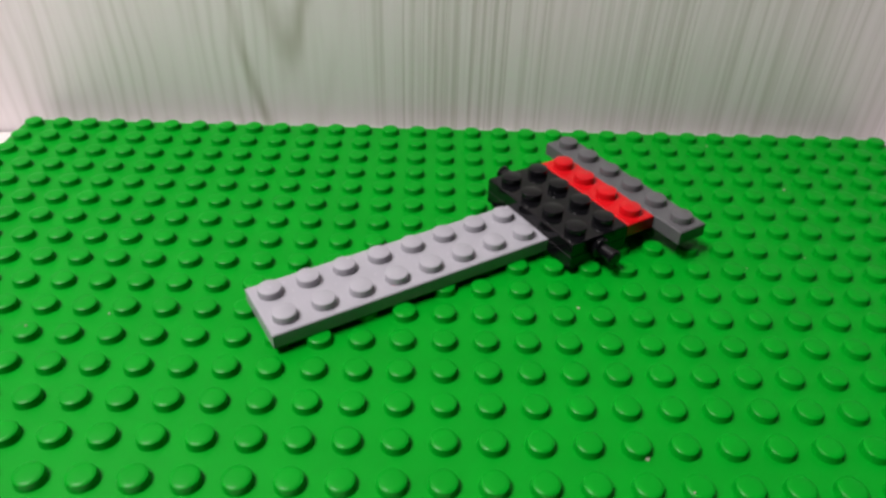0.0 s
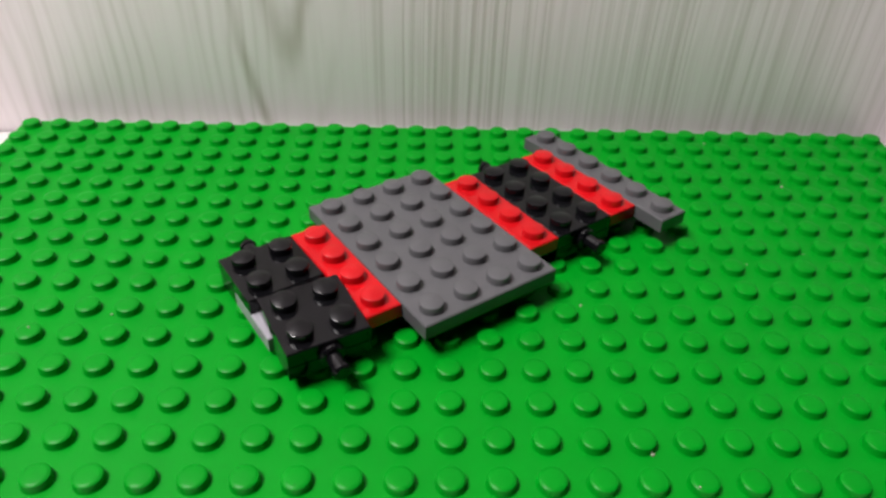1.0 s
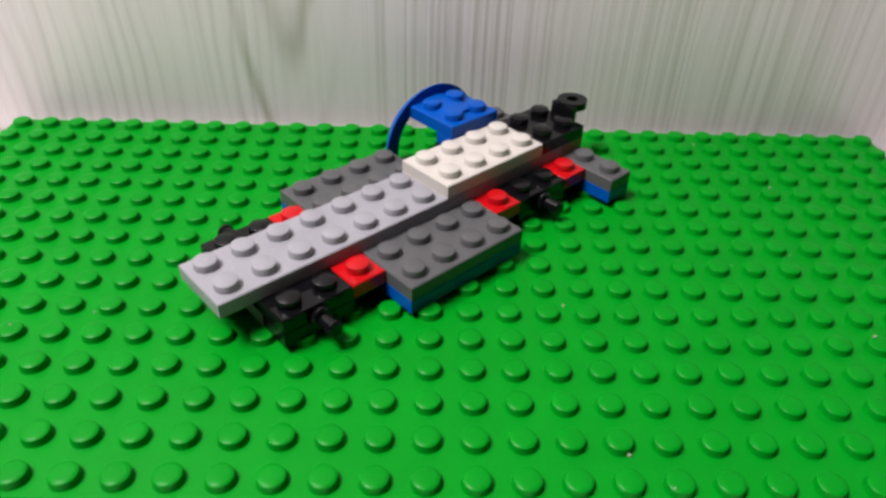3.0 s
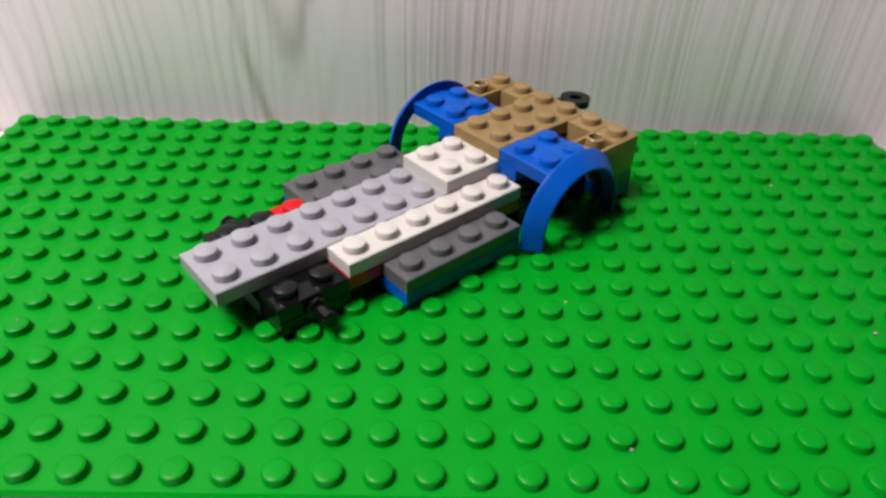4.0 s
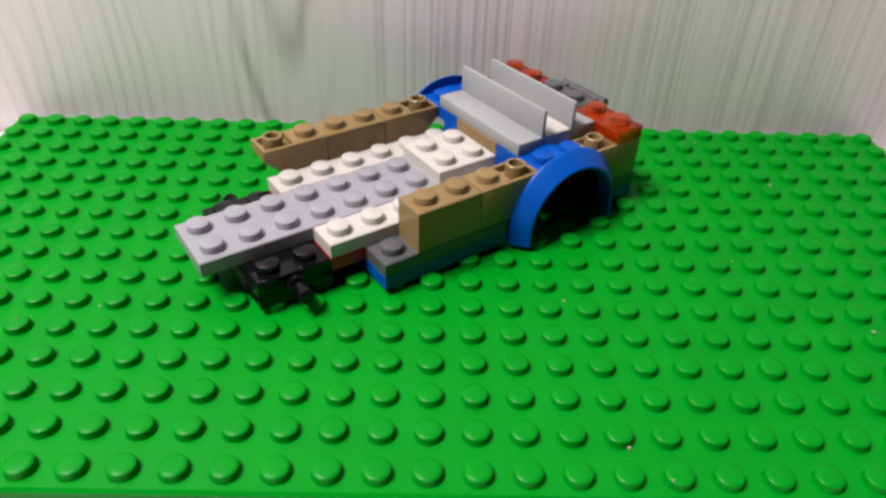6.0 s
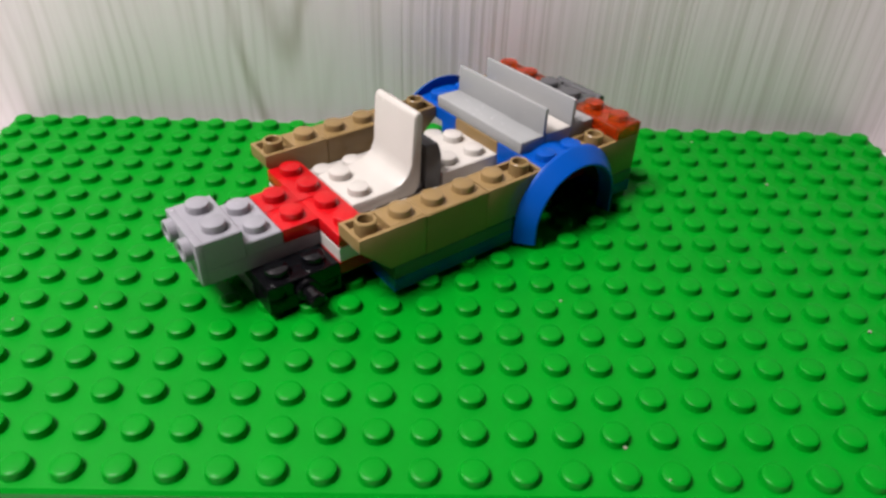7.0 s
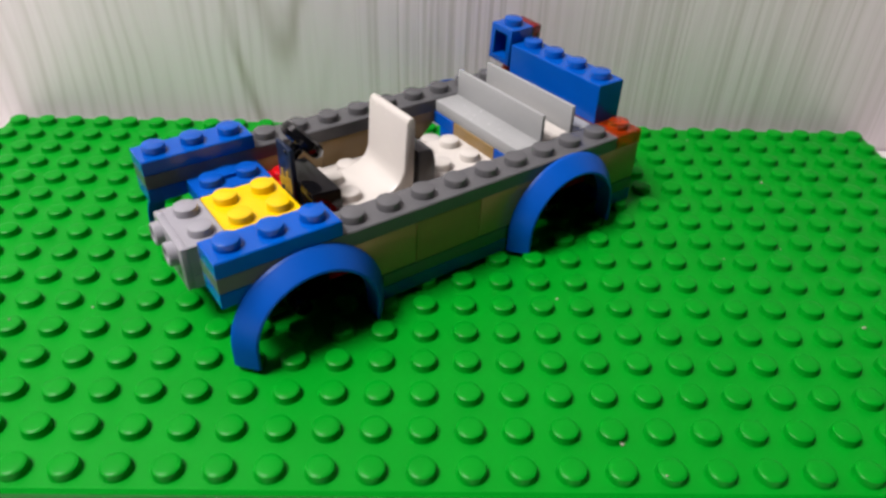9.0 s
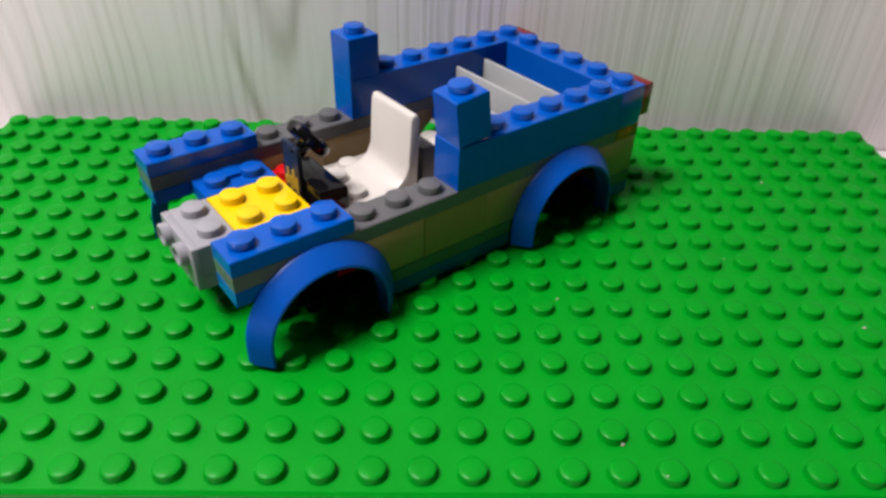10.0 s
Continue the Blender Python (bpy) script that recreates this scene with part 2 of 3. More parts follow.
slab("wall_back", -1.6, WY, -0.75, 1.7, WY + 0.018, 1.85, LAMINATE, "pale grey wood-grain laminate panel behind the table", "wall", 0.0006)
slab("wall_left", -1.62, -2.4, -0.75, -1.6, WY + 0.018, 1.85, PAINT, "plain painted side wall of the room", "wall")
slab("wall_right", 1.7, -2.4, -0.75, 1.72, WY + 0.018, 1.85, PAINT, "plain painted side wall of the room", "wall")
slab("wall_front", -1.62, -2.42, -0.75, 1.72, -2.4, 1.85, PAINT, "plain painted wall behind the camera", "wall")
slab("floor", -1.62, -2.42, -0.77, 1.72, WY + 0.018, -0.75, PAINT, "plain room floor under the table", "floor")
slab("ceiling", -1.62, -2.42, 1.85, 1.72, WY + 0.018, 1.87, CEIL, "plain white painted ceiling", "ceiling")


def table():
    root = new("table")
    tagged(root, "white laminate table top standing against the wood panel", "table")
    bm = bmesh.new()
    box(bm, -0.45, -0.62, TZ - 0.025, 0.75, WY - 0.0005, TZ, 0.001)
    part("tabletop", bm, TABLE, root)
    for x in (-0.42, 0.68):
        for y in (-0.59, WY - 0.06):
            bm = bmesh.new()
            box(bm, x, y, -0.75, x + 0.045, y + 0.045, TZ - 0.025, 0.001)
            part("leg", bm, TABLE, root)
    return root


table()


# out-of-view lamp body, made up to go with the area light
def added_lamp():
    root = new("added_lamp")
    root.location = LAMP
    tagged(root, "added unseen round white lamp over the table, body for the key light", "lamp")
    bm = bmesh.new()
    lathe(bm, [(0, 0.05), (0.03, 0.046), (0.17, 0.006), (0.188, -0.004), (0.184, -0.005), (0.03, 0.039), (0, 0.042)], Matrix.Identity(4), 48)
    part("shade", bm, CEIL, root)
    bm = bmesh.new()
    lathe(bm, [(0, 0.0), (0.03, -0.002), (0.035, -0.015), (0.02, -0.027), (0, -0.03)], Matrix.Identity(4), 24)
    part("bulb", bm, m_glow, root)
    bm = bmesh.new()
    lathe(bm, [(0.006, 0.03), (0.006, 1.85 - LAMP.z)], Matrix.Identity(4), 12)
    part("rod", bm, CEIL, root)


added_lamp()


def green_baseplate():
    bm = bmesh.new()
    e, X0, X1, Y0, Y1 = 0.0006, -0.5 * U, 31.5 * U, -0.5 * U, 15.5 * U
    gx = [X0 + e] + [(i + 0.5) * U for i in range(31)] + [X1 - e]
    gy = [Y0 + e] + [(j + 0.5) * U for j in range(15)] + [Y1 - e]
    rim = stud_field(bm, gx, gy, 0.0, (0.0, 0.0), [(0.00252, 0.0), (0.00242, 0.0002), (0.00239, 0.0012), (0.00230, 0.00146), (0.00205, 0.00164), (0.0016, 0.00171), (0.0006, 0.00174)])
    grow = lambda p, a, b2: (a if p < a + 2 * e else b2 if p > b2 - 2 * e else p)
    mid = skirt(bm, rim, lambda p: (grow(p.x, X0, X1), grow(p.y, Y0, Y1), -e))
    low = skirt(bm, mid, lambda p: (p.x, p.y, -0.0075))
    bm.faces.new(low[0][:-1] + low[1][:-1] + low[2][:-1] + low[3][:-1])
    ob = finish("baseplate", bm, GREEN)
    tagged(ob, "green plastic building baseplate with rows of round studs", "baseplate")
    rnd = random.Random(5)
    # crumbs of pale dust caught on the plate
    for x, y, h, s in [(18.47, 5.39, 0.0, 0.00028), (19.17, 0.72, 0.0, 0.00040), (25.93, 4.17, SH, 0.00040), (5.15, 11.26, 0.0, 0.00035), (6.65, 4.80, 0.0, 0.00030), (5.00, 4.07, SH, 0.00030), (26.03, 11.19, SH, 0.00040), (24.59, 14.57, 0.0, 0.00030), (29.93, 12.29, 0.0, 0.00030), (25.36, 7.78, 0.0, 0.00022), (23.51, 7.26, 0.0, 0.00020), (19.83, -0.18, SH, 0.00020), (10.17, 9.78, 0.0, 0.00022)]:
        b2 = bmesh.new()
        bmesh.ops.create_icosphere(b2, subdivisions=1, radius=s)
        for v in b2.verts:
            v.co *= rnd.uniform(0.7, 1.2)
        b2.transform(Matrix.Translation((x * U, y * U, h + s * 0.6)))
        part("dust_crumb", b2, DUST, ob)
    return ob


BASE = green_baseplate()

# ---- the toy car and its building pieces ----
CAR = new("toy_car")
tagged(CAR, "toy car of coloured building bricks, growing piece by piece", "toy car")
PIECES = []                       # object, place in the car, time of arrival, poses on the way


def put(ob, x, y, z, t, way=(), turn=0.0):
    """Remember where a piece sits in the car (studs, studs, plates) and when it arrives. way: (time, dx, dy, dz, rx, ry, rz) offsets before it is pressed home."""
    snap = lambda v: math.floor(v * FPS + 0.51) / FPS
    t, way = snap(t), [(snap(w[0]), *w[1:]) for w in way]
    PIECES.append((ob, Matrix.Translation((x * U, y * U, z * PL)) @ pose(0, 0, 0, 0, 0, turn), t, way))
    return ob


def piece(name, nx, ny, h, mat, label):
    return part(name, block(nx, ny, h), mat, CAR, label)


def axle_plate(ny, pins, label):
    """Black plate with a deep closed bearing under each outer end, from which a wheel pin sticks out. pins: sides, +1 or -1."""
    ob = part("axle_plate", block(2, ny, 1, tubes=False), BLACK, CAR, label)
    for s in pins:
        y0 = (ny - 1) * U if s > 0 else 0.0
        yy = ny * U if s > 0 else 0.0
        bm = bmesh.new()
        block(2, 1, 1, studs=False, bm=bm)
        bm.transform(Matrix.Translation((0, y0, -PL - 0.00005)))
        part("bearing", bm, BLACK, ob)
        bm = bmesh.new()
        m = Matrix.Translation((1.0 * U, yy, 0.0002)) @ pose(0, 0, 0, -90 * s)
        lathe(bm, [(0.0024, -0.0004), (0.0024, 0.0008), (0.0021, 0.0012), (0.0015, 0.0013), (0.0015, 0.0040), (0.0018, 0.0043), (0.0018, 0.0050), (0.0014, 0.0054), (0, 0.0054)], m, 18)
        part("wheel_pin", bm, BLACK, ob)
    return ob


def inverted_slope(mat, lower, name="inverted_slope"):
    """1x2 inverted slope brick, 3 plates high. lower=+1: foot under the second stud, overhang with the hollow stud first."""
    bm = bmesh.new()
    h = 3 * PL
    a = [(0.00008, h - 0.0028), (0.0072, 0.0), (0.01592, 0.0), (0.01592, h), (0.0078, h), (0.0078, h - 0.0016), (0.0009, h - 0.0016), (0.0009, h), (0.00008, h)]
    if lower < 0:
        a = [(0.016 - x, z) for x, z in a][::-1]
    prism(bm, a, (0.00008 + 0.0009, 0.00792 - 0.0009), 0)
    side = [(0.00008, h - 0.0028), (0.0072, 0.0), (0.01592, 0.0), (0.01592, h), (0.00008, h)]
    if lower < 0:
        side = [(0.016 - x, z) for x, z in side][::-1]
    prism(bm, side, (0.00008, 0.00098), 0.00018)
    prism(bm, side, (0.00702, 0.00792), 0.00018)
    xs, xh = (1.5, 0.5) if lower > 0 else (0.5, 1.5)
    stud(bm, xs * U, 0.5 * U, h)
    stud(bm, xh * U, 0.5 * U, h, hollow=True, r=0.0023)
    return part(name, bm, mat, CAR, "dark tan inverted slope brick with one hollow stud")


def mudguard(side):
    """Blue wheel arch, four studs long, with a 2x2 studded step on its inner side. side=-1: arch towards negative y. Origin: inner front corner of the step at the chassis top."""
    s = side
    y = lambda v: s * v * U
    bm = block(2, 2, 1, 0.0, 0.0 if s > 0 else -2.0)
    bm.transform(Matrix.Translation((0, 0, PL)))
    root = finish("mudguard", bm, ARCH, CAR, "bright blue rounded wheel arch with studded inner step")
    bm = bmesh.new()
    ya, yb = sorted((y(0.01), y(0.72)))
    box(bm, 0.01 * U, ya, 0.0, 1.99 * U, yb, PL, 0.00022)
    part("foot", bm, ARCH, root)
    bm = bmesh.new()
    # arch: section (radius, outward y), swept over the half circle and down both legs
    cz = -3 * PL + 0.0037
    sec = [(0.0121, 2.0), (0.0121, 2.48), (0.0122, 2.515), (0.0125, 2.525), (0.0128, 2.51), (0.0154, 2.12), (0.0157, 2.06), (0.0158, 2.02), (0.0157, 2.0)]
    steps = 28
    rows = []
    for k in range(-1, steps + 2):
        if k == -1:
            ang, drop = math.pi, -0.0040
        elif k == steps + 1:
            ang, drop = 0.0, -0.0040
        else:
            ang, drop = math.pi * (1 - k / steps), 0.0
        rows.append([bm.verts.new((1.0 * U + r * math.cos(ang), y(w), cz + r * math.sin(ang) + drop)) for r, w in sec])
    n = len(sec)
    for a, b2 in zip(rows, rows[1:]):
        for k in range(n):
            bm.faces.new((a[k], a[(k + 1) % n], b2[(k + 1) % n], b2[k]))
    bm.faces.new(rows[0])
    bm.faces.new(rows[-1][::-1])
    finish("arch", bm, ARCH, root, smooth_angle=19)
    # inner lining between the arch and the step
    bm = bmesh.new()
    prev = None
    for k in range(steps + 1):
        ang = math.pi * (1 - k / steps)
        if not 0.27 < ang / math.pi < 0.73:
            continue
        cx, sz = 1.0 * U + 0.0122 * math.cos(ang), cz + 0.0122 * math.sin(ang)
        cur = [bm.verts.new((cx, y(0.5), sz)), bm.verts.new((cx, y(2.1), sz)), bm.verts.new((cx, y(2.1), sz + 0.0010)), bm.verts.new((cx, y(0.5), sz + 0.0010))]
        if prev:
            for q in range(4):
                bm.faces.new((prev[q], prev[(q + 1) % 4], cur[(q + 1) % 4], cur[q]))
        else:
            bm.faces.new(cur)
        prev = cur
    bm.faces.new(prev[::-1])
    part("lining", bm, ARCH, root)
    return root


def panel(label):
    """1x4 low wall panel: a thin wall standing along one edge of a plain base, wall at x=0."""
    bm = bmesh.new()
    box(bm, 0.0001, 0.0001, 0, U - 0.0001, 4 * U - 0.0001, PL * 0.95, 0.0003)
    box(bm, 0.0001, 0.0001, PL * 0.5, 0.0011, 4 * U - 0.0001, 3 * PL, 0.0003)
    return part("wall_panel", bm, PANEL, CAR, label)


def corner_plate(flip):
    """L-shaped three-stud corner plate."""
    bm = bmesh.new()
    s = flip
    box(bm, U * 1 + 0.00008, (0 if s > 0 else -2 * U) + 0.00008, 0, 2 * U - 0.00008, (2 * U if s > 0 else 0) - 0.00008, PL, 0.0002)
    box(bm, 0.00008, (0 if s > 0 else -U) + 0.00008, 0, U + 0.0003, (U if s > 0 else 0) - 0.00008, PL - 0.00001, 0.0002)
    for i, j in ((0.5, 0.5), (1.5, 0.5), (1.5, 1.5)):
        stud(bm, i * U, s * j * U, PL)
    return part("corner_plate", bm, RED, CAR, "bright red L-shaped corner plate with three studs")


def toy_seat():
    bm = bmesh.new()
    # side profile of seat and backrest, in x and z
    o = [(0.0002, 0.0), (0.0160, 0.0), (0.0172, 0.0010), (0.0180, 0.0030), (0.0186, 0.0185), (0.0180, 0.0197), (0.0168, 0.0197), (0.0162, 0.0186), (0.0154, 0.0076), (0.0144, 0.0054), (0.0126, 0.0040), (0.0104, 0.0033), (0.0002, 0.0032)]
    prism(bm, o, (-0.0078, 0.0078), 0.0006)
    for j in (-0.5, 0.5):
        stud(bm, 0.5 * U, j * U, 0.0032)
    return part("seat", bm, WHITE, CAR, "white toy driver seat with a tall backrest")


def steering_console():
    """Smooth two-plate block, a printed upright in front of it and a steering wheel on a stalk."""
    bm = bmesh.new()
    prism(bm, [(0.0012, 0.0), (0.0079, 0.0), (0.0079, 0.0050), (0.0074, 0.0056), (0.0012, 0.0062)], (0.0001, 2 * U - 0.0001), 0.0003)
    root = part("steering_console", bm, BLACK, CAR, "black dashboard block with a printed upright")
    bm = bmesh.new()
    prism(bm, [(0.00005, 0.0), (0.0012, 0.0), (0.0012, 0.0128), (0.0009, 0.0134), (0.00005, 0.0134)], (0.0064, 0.0128), 0.0002)
    part("column", bm, NAVY, root, "dark upright tile with gold gauges")
    for dy, h0, h1 in [(0.0070, 0.0028, 0.0066), (0.0082, 0.0034, 0.0078), (0.0094, 0.0026, 0.0058), (0.0106, 0.0036, 0.0074), (0.0117, 0.0030, 0.0050)]:
        bm = bmesh.new()
        box(bm, -0.0001, dy, h0, 0.0003, dy + 0.0007, h1, 0)
        part("gauge_print", bm, GOLD, root)
    bm = bmesh.new()
    m = Matrix.Translation((0.0040, 0.0084, 0.0139)) @ pose(0, 0, 0, 0, 50)
    lathe(bm, [(0.0038 + 0.0013 * math.cos(a), 0.0015 * math.sin(a)) for a in [2 * math.pi * k / 8 for k in range(8)]], m, 28, closed=True)
    for a in (90, 210, 330):
        bmesh.ops.create_cube(bm, size=1.0, matrix=m @ pose(0, 0, 0, 0, 0, a) @ Matrix.Translation((0.0020, 0, 0)) @ Matrix.Diagonal((0.0040, 0.0030, 0.0022, 1)))
    lathe(bm, [(0, -0.0042), (0.0016, -0.0042), (0.0018, 0.0009), (0.0014, 0.0013), (0, 0.0013)], m, 16)
    part("steering_wheel", bm, BLACK, root, "glossy black three-spoke steering wheel")
    return root


def headlight_bracket():
    bm = block(1, 2, 2)
    box(bm, -0.0014, 0.0001, -PL, 0.0003, 2 * U - 0.0001, 2 * PL, 0.0003)
    for j in (0.5, 1.5):
        stud(bm, 0, 0, 0, m=Matrix.Translation((-0.0014, j * U, 0.0037)) @ pose(0, 0, 0, 0, -90), hollow=True)
    return part("bracket", bm, LGREY, CAR, "light grey bracket with two studs facing forward")


def handle_plate():
    bm = block(1, 2, 1)
    for y in (0.0016, 0.0128):
        box(bm, U - 0.0004, y, 0.0006, U + 0.0034, y + 0.0016, 0.0026, 0.0002)
    lathe(bm, [(0, 0), (0.0013, 0), (0.0013, 0.0156), (0, 0.0156)], Matrix.Translation((U + 0.0036, 0.0002, 0.0016)) @ pose(0, 0, 0, -90), 12)
    return part("handle_plate", bm, DGREY, CAR, "dark grey plate with a bar handle behind")


def tow_plate():
    bm = block(2, 2, 1)
    prism(bm, [(2 * U - 0.0003, 0.0004), (2 * U + 0.0022, 0.0004), (2 * U + 0.0022, 0.0062), (2 * U, 0.0062)], (0.0045, 0.0115), 0.0003)
    lathe(bm, [(0.0016, 0.0046), (0.0040, 0.0046), (0.0040, 0.0066), (0.0016, 0.0066)], Matrix.Translation((2 * U + 0.0042, 0.008, 0)), 20, closed=True)
    return part("tow_plate", bm, BLACK, CAR, "black plate with a tow loop behind")


def lamp_brick(side):
    """1x1 brick with a square recess in front and a clear red lens behind."""
    bm = bmesh.new()
    h = 3 * PL
    box(bm, 0.0001, 0.0001, 0, U - 0.0001, U - 0.0001, h, 0.0002)
    bm.faces.ensure_lookup_table()
    front = min((f for f in bm.faces if f.calc_area() > 2e-5), key=lambda f: f.calc_center_median().x)
    bmesh.ops.inset_individual(bm, faces=[front], thickness=0.0019)
    ext = bmesh.ops.extrude_discrete_faces(bm, faces=[front])
    for f in ext["faces"]:
        for v in f.verts:
            v.co.x = 0.0050
    stud(bm, 0.5 * U, 0.5 * U, h)
    ob = part("lamp_brick", bm, BLUE, CAR, "blue one-stud brick with a square recess")
    b2 = bmesh.new()
    box(b2, U, 0.0002, 0.0014, U + 0.0031, U - 0.0002, h - 0.0002, 0.0004)
    part("lens", b2, DRED, ob, "clear dark red rear lens")
    return ob


def clear_plate():
    bm = block(1, 2, 1)
    return part("clear_plate", bm, ORANGE, CAR, "clear orange plate as a tail light")


# chassis
put(piece("plate", 12, 2, 1, LGREY, "light grey long plate under the chassis"), 0, -1, 0, 0)
put(axle_plate(4, (1, -1), "black axle plate with wheel pins at both ends"), 8, -2, 1, 0)
put(piece("plate", 1, 4, 1, RED, "bright red narrow plate with four studs"), 10, -2, 1, 0)
put(piece("plate", 1, 6, 1, DGREY, "dark grey narrow plate at the rear bumper"), 11, -3, 1, 0)
put(piece("plate", 1, 4, 1, RED, "bright red narrow plate with four studs"), 7, -2, 1, 0.2, [(0.2, 0.22, 0.0, 0.7, 0, 0, 4)])
put(piece("plate", 4, 6, 1, DGREY, "dark grey wide plate across the chassis"), 3, -3, 1, 0.4)
put(piece("plate", 1, 4, 1, RED, "bright red narrow plate with four studs"), 2, -2, 1, 0.5)
put(axle_plate(2, (1,), "black axle plate with one wheel pin"), 0, 0, 1, 0.8, [(0.8, -0.2, 0.3, 0.6, 4, 0, 5)])
put(axle_plate(2, (-1,), "black axle plate with one wheel pin"), 0, -2, 1, 1.0, [(1.0, -0.05, -0.24, 0.35, 4, 0, -5)])
# underside
put(piece("plate", 1, 2, 1, BLUE, "small blue plate under the rear bumper"), 11, 1, 0, 1.3)
put(piece("plate", 1, 2, 1, BLUE, "small blue plate under the rear bumper"), 11, -3, 0, 1.4)
put(piece("plate", 4, 2, 1, BLUE, "blue sill plate under the chassis side"), 3, -3, 0, 1.6, [(1.6, -0.15, 0.1, -0.9, 3, 3, 3)])
put(piece("plate", 4, 2, 1, BLUE, "blue sill plate under the chassis side"), 3, 1, 0, 1.8)
# upper floor
put(piece("plate", 12, 2, 1, LGREY, "light grey long plate on top of the chassis"), -1, -1, 2, 2.1, [(2.1, 0.85, 0.0, 0.75, 0, -1, 0)])
put(piece("plate", 1, 2, 1, TAN, "small dark tan plate at the tail"), 11, -1, 2, 2.3, [(2.3, -0.15, 0.1, 0.8, 4, 0, 4)])
put(piece("plate", 4, 2, 1, WHITE, "white plate over the rear floor"), 6, -1, 3, 2.5, [(2.5, -0.1, -0.05, 0.5, 0, -2, 3)])
put(tow_plate(), 10, -1, 3, 2.6, [(2.6, 0.1, 0.05, 0.12, 1, -1, 2), (2.7, 0.1, 0.05, 0.12, 1, -1, 2)])
put(mudguard(1), 8, 1, 3, 3.0)
put(mudguard(-1), 8, -1, 3, 3.2)
put(piece("plate", 4, 2, 1, TAN, "dark tan plate between the rear wheel arches"), 8, -1, 4, 3.35)
put(inverted_slope(TAN, 1), 10, 2, 2, 3.5)
put(piece("brick", 1, 1, 3, TAN, "single dark tan brick beside the tail"), 11, 1, 2, 3.5)
put(inverted_slope(TAN, 1), 10, -3, 2, 3.65)
put(piece("brick", 1, 1, 3, TAN, "single dark tan brick beside the tail"), 11, -2, 2, 3.65)
put(piece("plate", 6, 1, 1, WHITE, "white narrow plate beside the floor"), 2, -2, 2, 3.9)
put(piece("plate", 6, 1, 1, WHITE, "white narrow plate beside the floor"), 2, 1, 2, 4.1)
put(clear_plate(), 11, 1, 5, 4.2, [(4.2, 0, 0, 0.6, 2, 3, 0)])
put(handle_plate(), 11, -1, 5, 4.4)
put(clear_plate(), 11, -3, 5, 4.6)
put(panel("light grey low wall panel across the tail"), 10, -2, 5, 4.7)
put(part("tile", block(1, 4, 1, studs=False), WHITE, CAR, "plain white smooth tile between the panels"), 9, -2, 5, 4.9, [(4.9, -0.3, 0, 0.8, 0, 4, 2)])
put(panel("light grey low wall panel facing forward"), 9, 2, 5, 5.1, turn=180)
put(inverted_slope(TAN, -1), 6, -3, 2, 5.3)
put(inverted_slope(TAN, -1), 6, 2, 2, 5.4)
put(piece("brick", 2, 1, 3, TAN, "dark tan brick of the car side"), 4, 2, 2, 5.6, [(5.6, -0.1, 0, 0.7, 0, 3, 0)])
put(piece("brick", 2, 1, 3, TAN, "dark tan brick of the car side"), 4, -3, 2, 5.85)
put(inverted_slope(TAN, 1), 2, 2, 2, 6.0)
put(inverted_slope(TAN, 1), 2, -3, 2, 6.15)


def seat_support():
    bm = bmesh.new()
    prism(bm, [(0.0004, 0.0), (0.0050, 0.0), (0.0050, 0.0080), (0.0042, 0.0108), (0.0034, 0.0114), (0.0004, 0.0114)], (-0.0078, 0.0078), 0.0006)
    return part("seat_support", bm, DGREY, CAR, "dark grey upright bracket behind the seat")


put(seat_support(), 5.35, 0, 3, 6.35)
put(toy_seat(), 3, 0, 3, 6.5)
put(corner_plate(1), 1, 0, 3, 6.65, [(6.65, -0.1, 0.05, 0.5, 0, 2, 3), (6.8, -0.1, 0.05, 0.5, 0, 2, 3)])
put(corner_plate(-1), 1, 0, 3, 6.9)
put(headlight_bracket(), -1, -1, 3, 7.0)
put(piece("plate", 1, 2, 1, LGREY, "small light grey plate behind the bracket"), 0, -1, 3, 7.0)
put(piece("plate", 2, 2, 1, YELLOW, "bright yellow square plate on the bonnet"), 0, -1, 4, 7.2, [(7.2, 0.1, 0, 0.7, 0, 3, 3)])
put(steering_console(), 2.05, -1, 4, 7.4)
put(mudguard(1), 0, 1, 3, 7.6)
put(mudguard(-1), 0, -1, 3, 7.8)
put(piece("plate", 12, 1, 1, DGREY, "dark grey long plate along the car side"), -1, 2, 5, 7.9, [(7.9, -0.2, 0.0, 1.2, 0, -1.5, 0)])
put(piece("plate", 12, 1, 1, DGREY, "dark grey long plate along the car side"), -1, -3, 5, 8.3, [(8.3, -0.1, 0.0, 1.0, 0, 1.5, 0)])
put(piece("plate", 1, 1, 1, BLUE, "single blue plate below the bonnet side"), -1, 2, 4, 8.4)
put(piece("plate", 1, 1, 1, BLUE, "single blue plate below the bonnet side"), -1, -3, 4, 8.4)
put(piece("plate", 3, 1, 1, BLUE, "blue three-stud plate on the bonnet side"), -1, 2, 6, 8.5, [(8.5, 0.25, -0.5, 0.0, 12, 0, 1)])
put(piece("plate", 3, 1, 1, BLUE, "blue three-stud plate on the bonnet side"), -1, -3, 6, 8.6)
put(piece("brick", 1, 4, 3, BLUE, "blue four-stud brick across the tail"), 11, -2, 6, 8.8, [(8.8, 0.0, 0.0, 1.2, 3, 0, 3)])
put(lamp_brick(1), 11, 2, 6, 9.0, [(9.0, 0.0, 0.1, 1.0, 4, 0, 3)])
put(lamp_brick(-1), 11, -3, 6, 9.1)
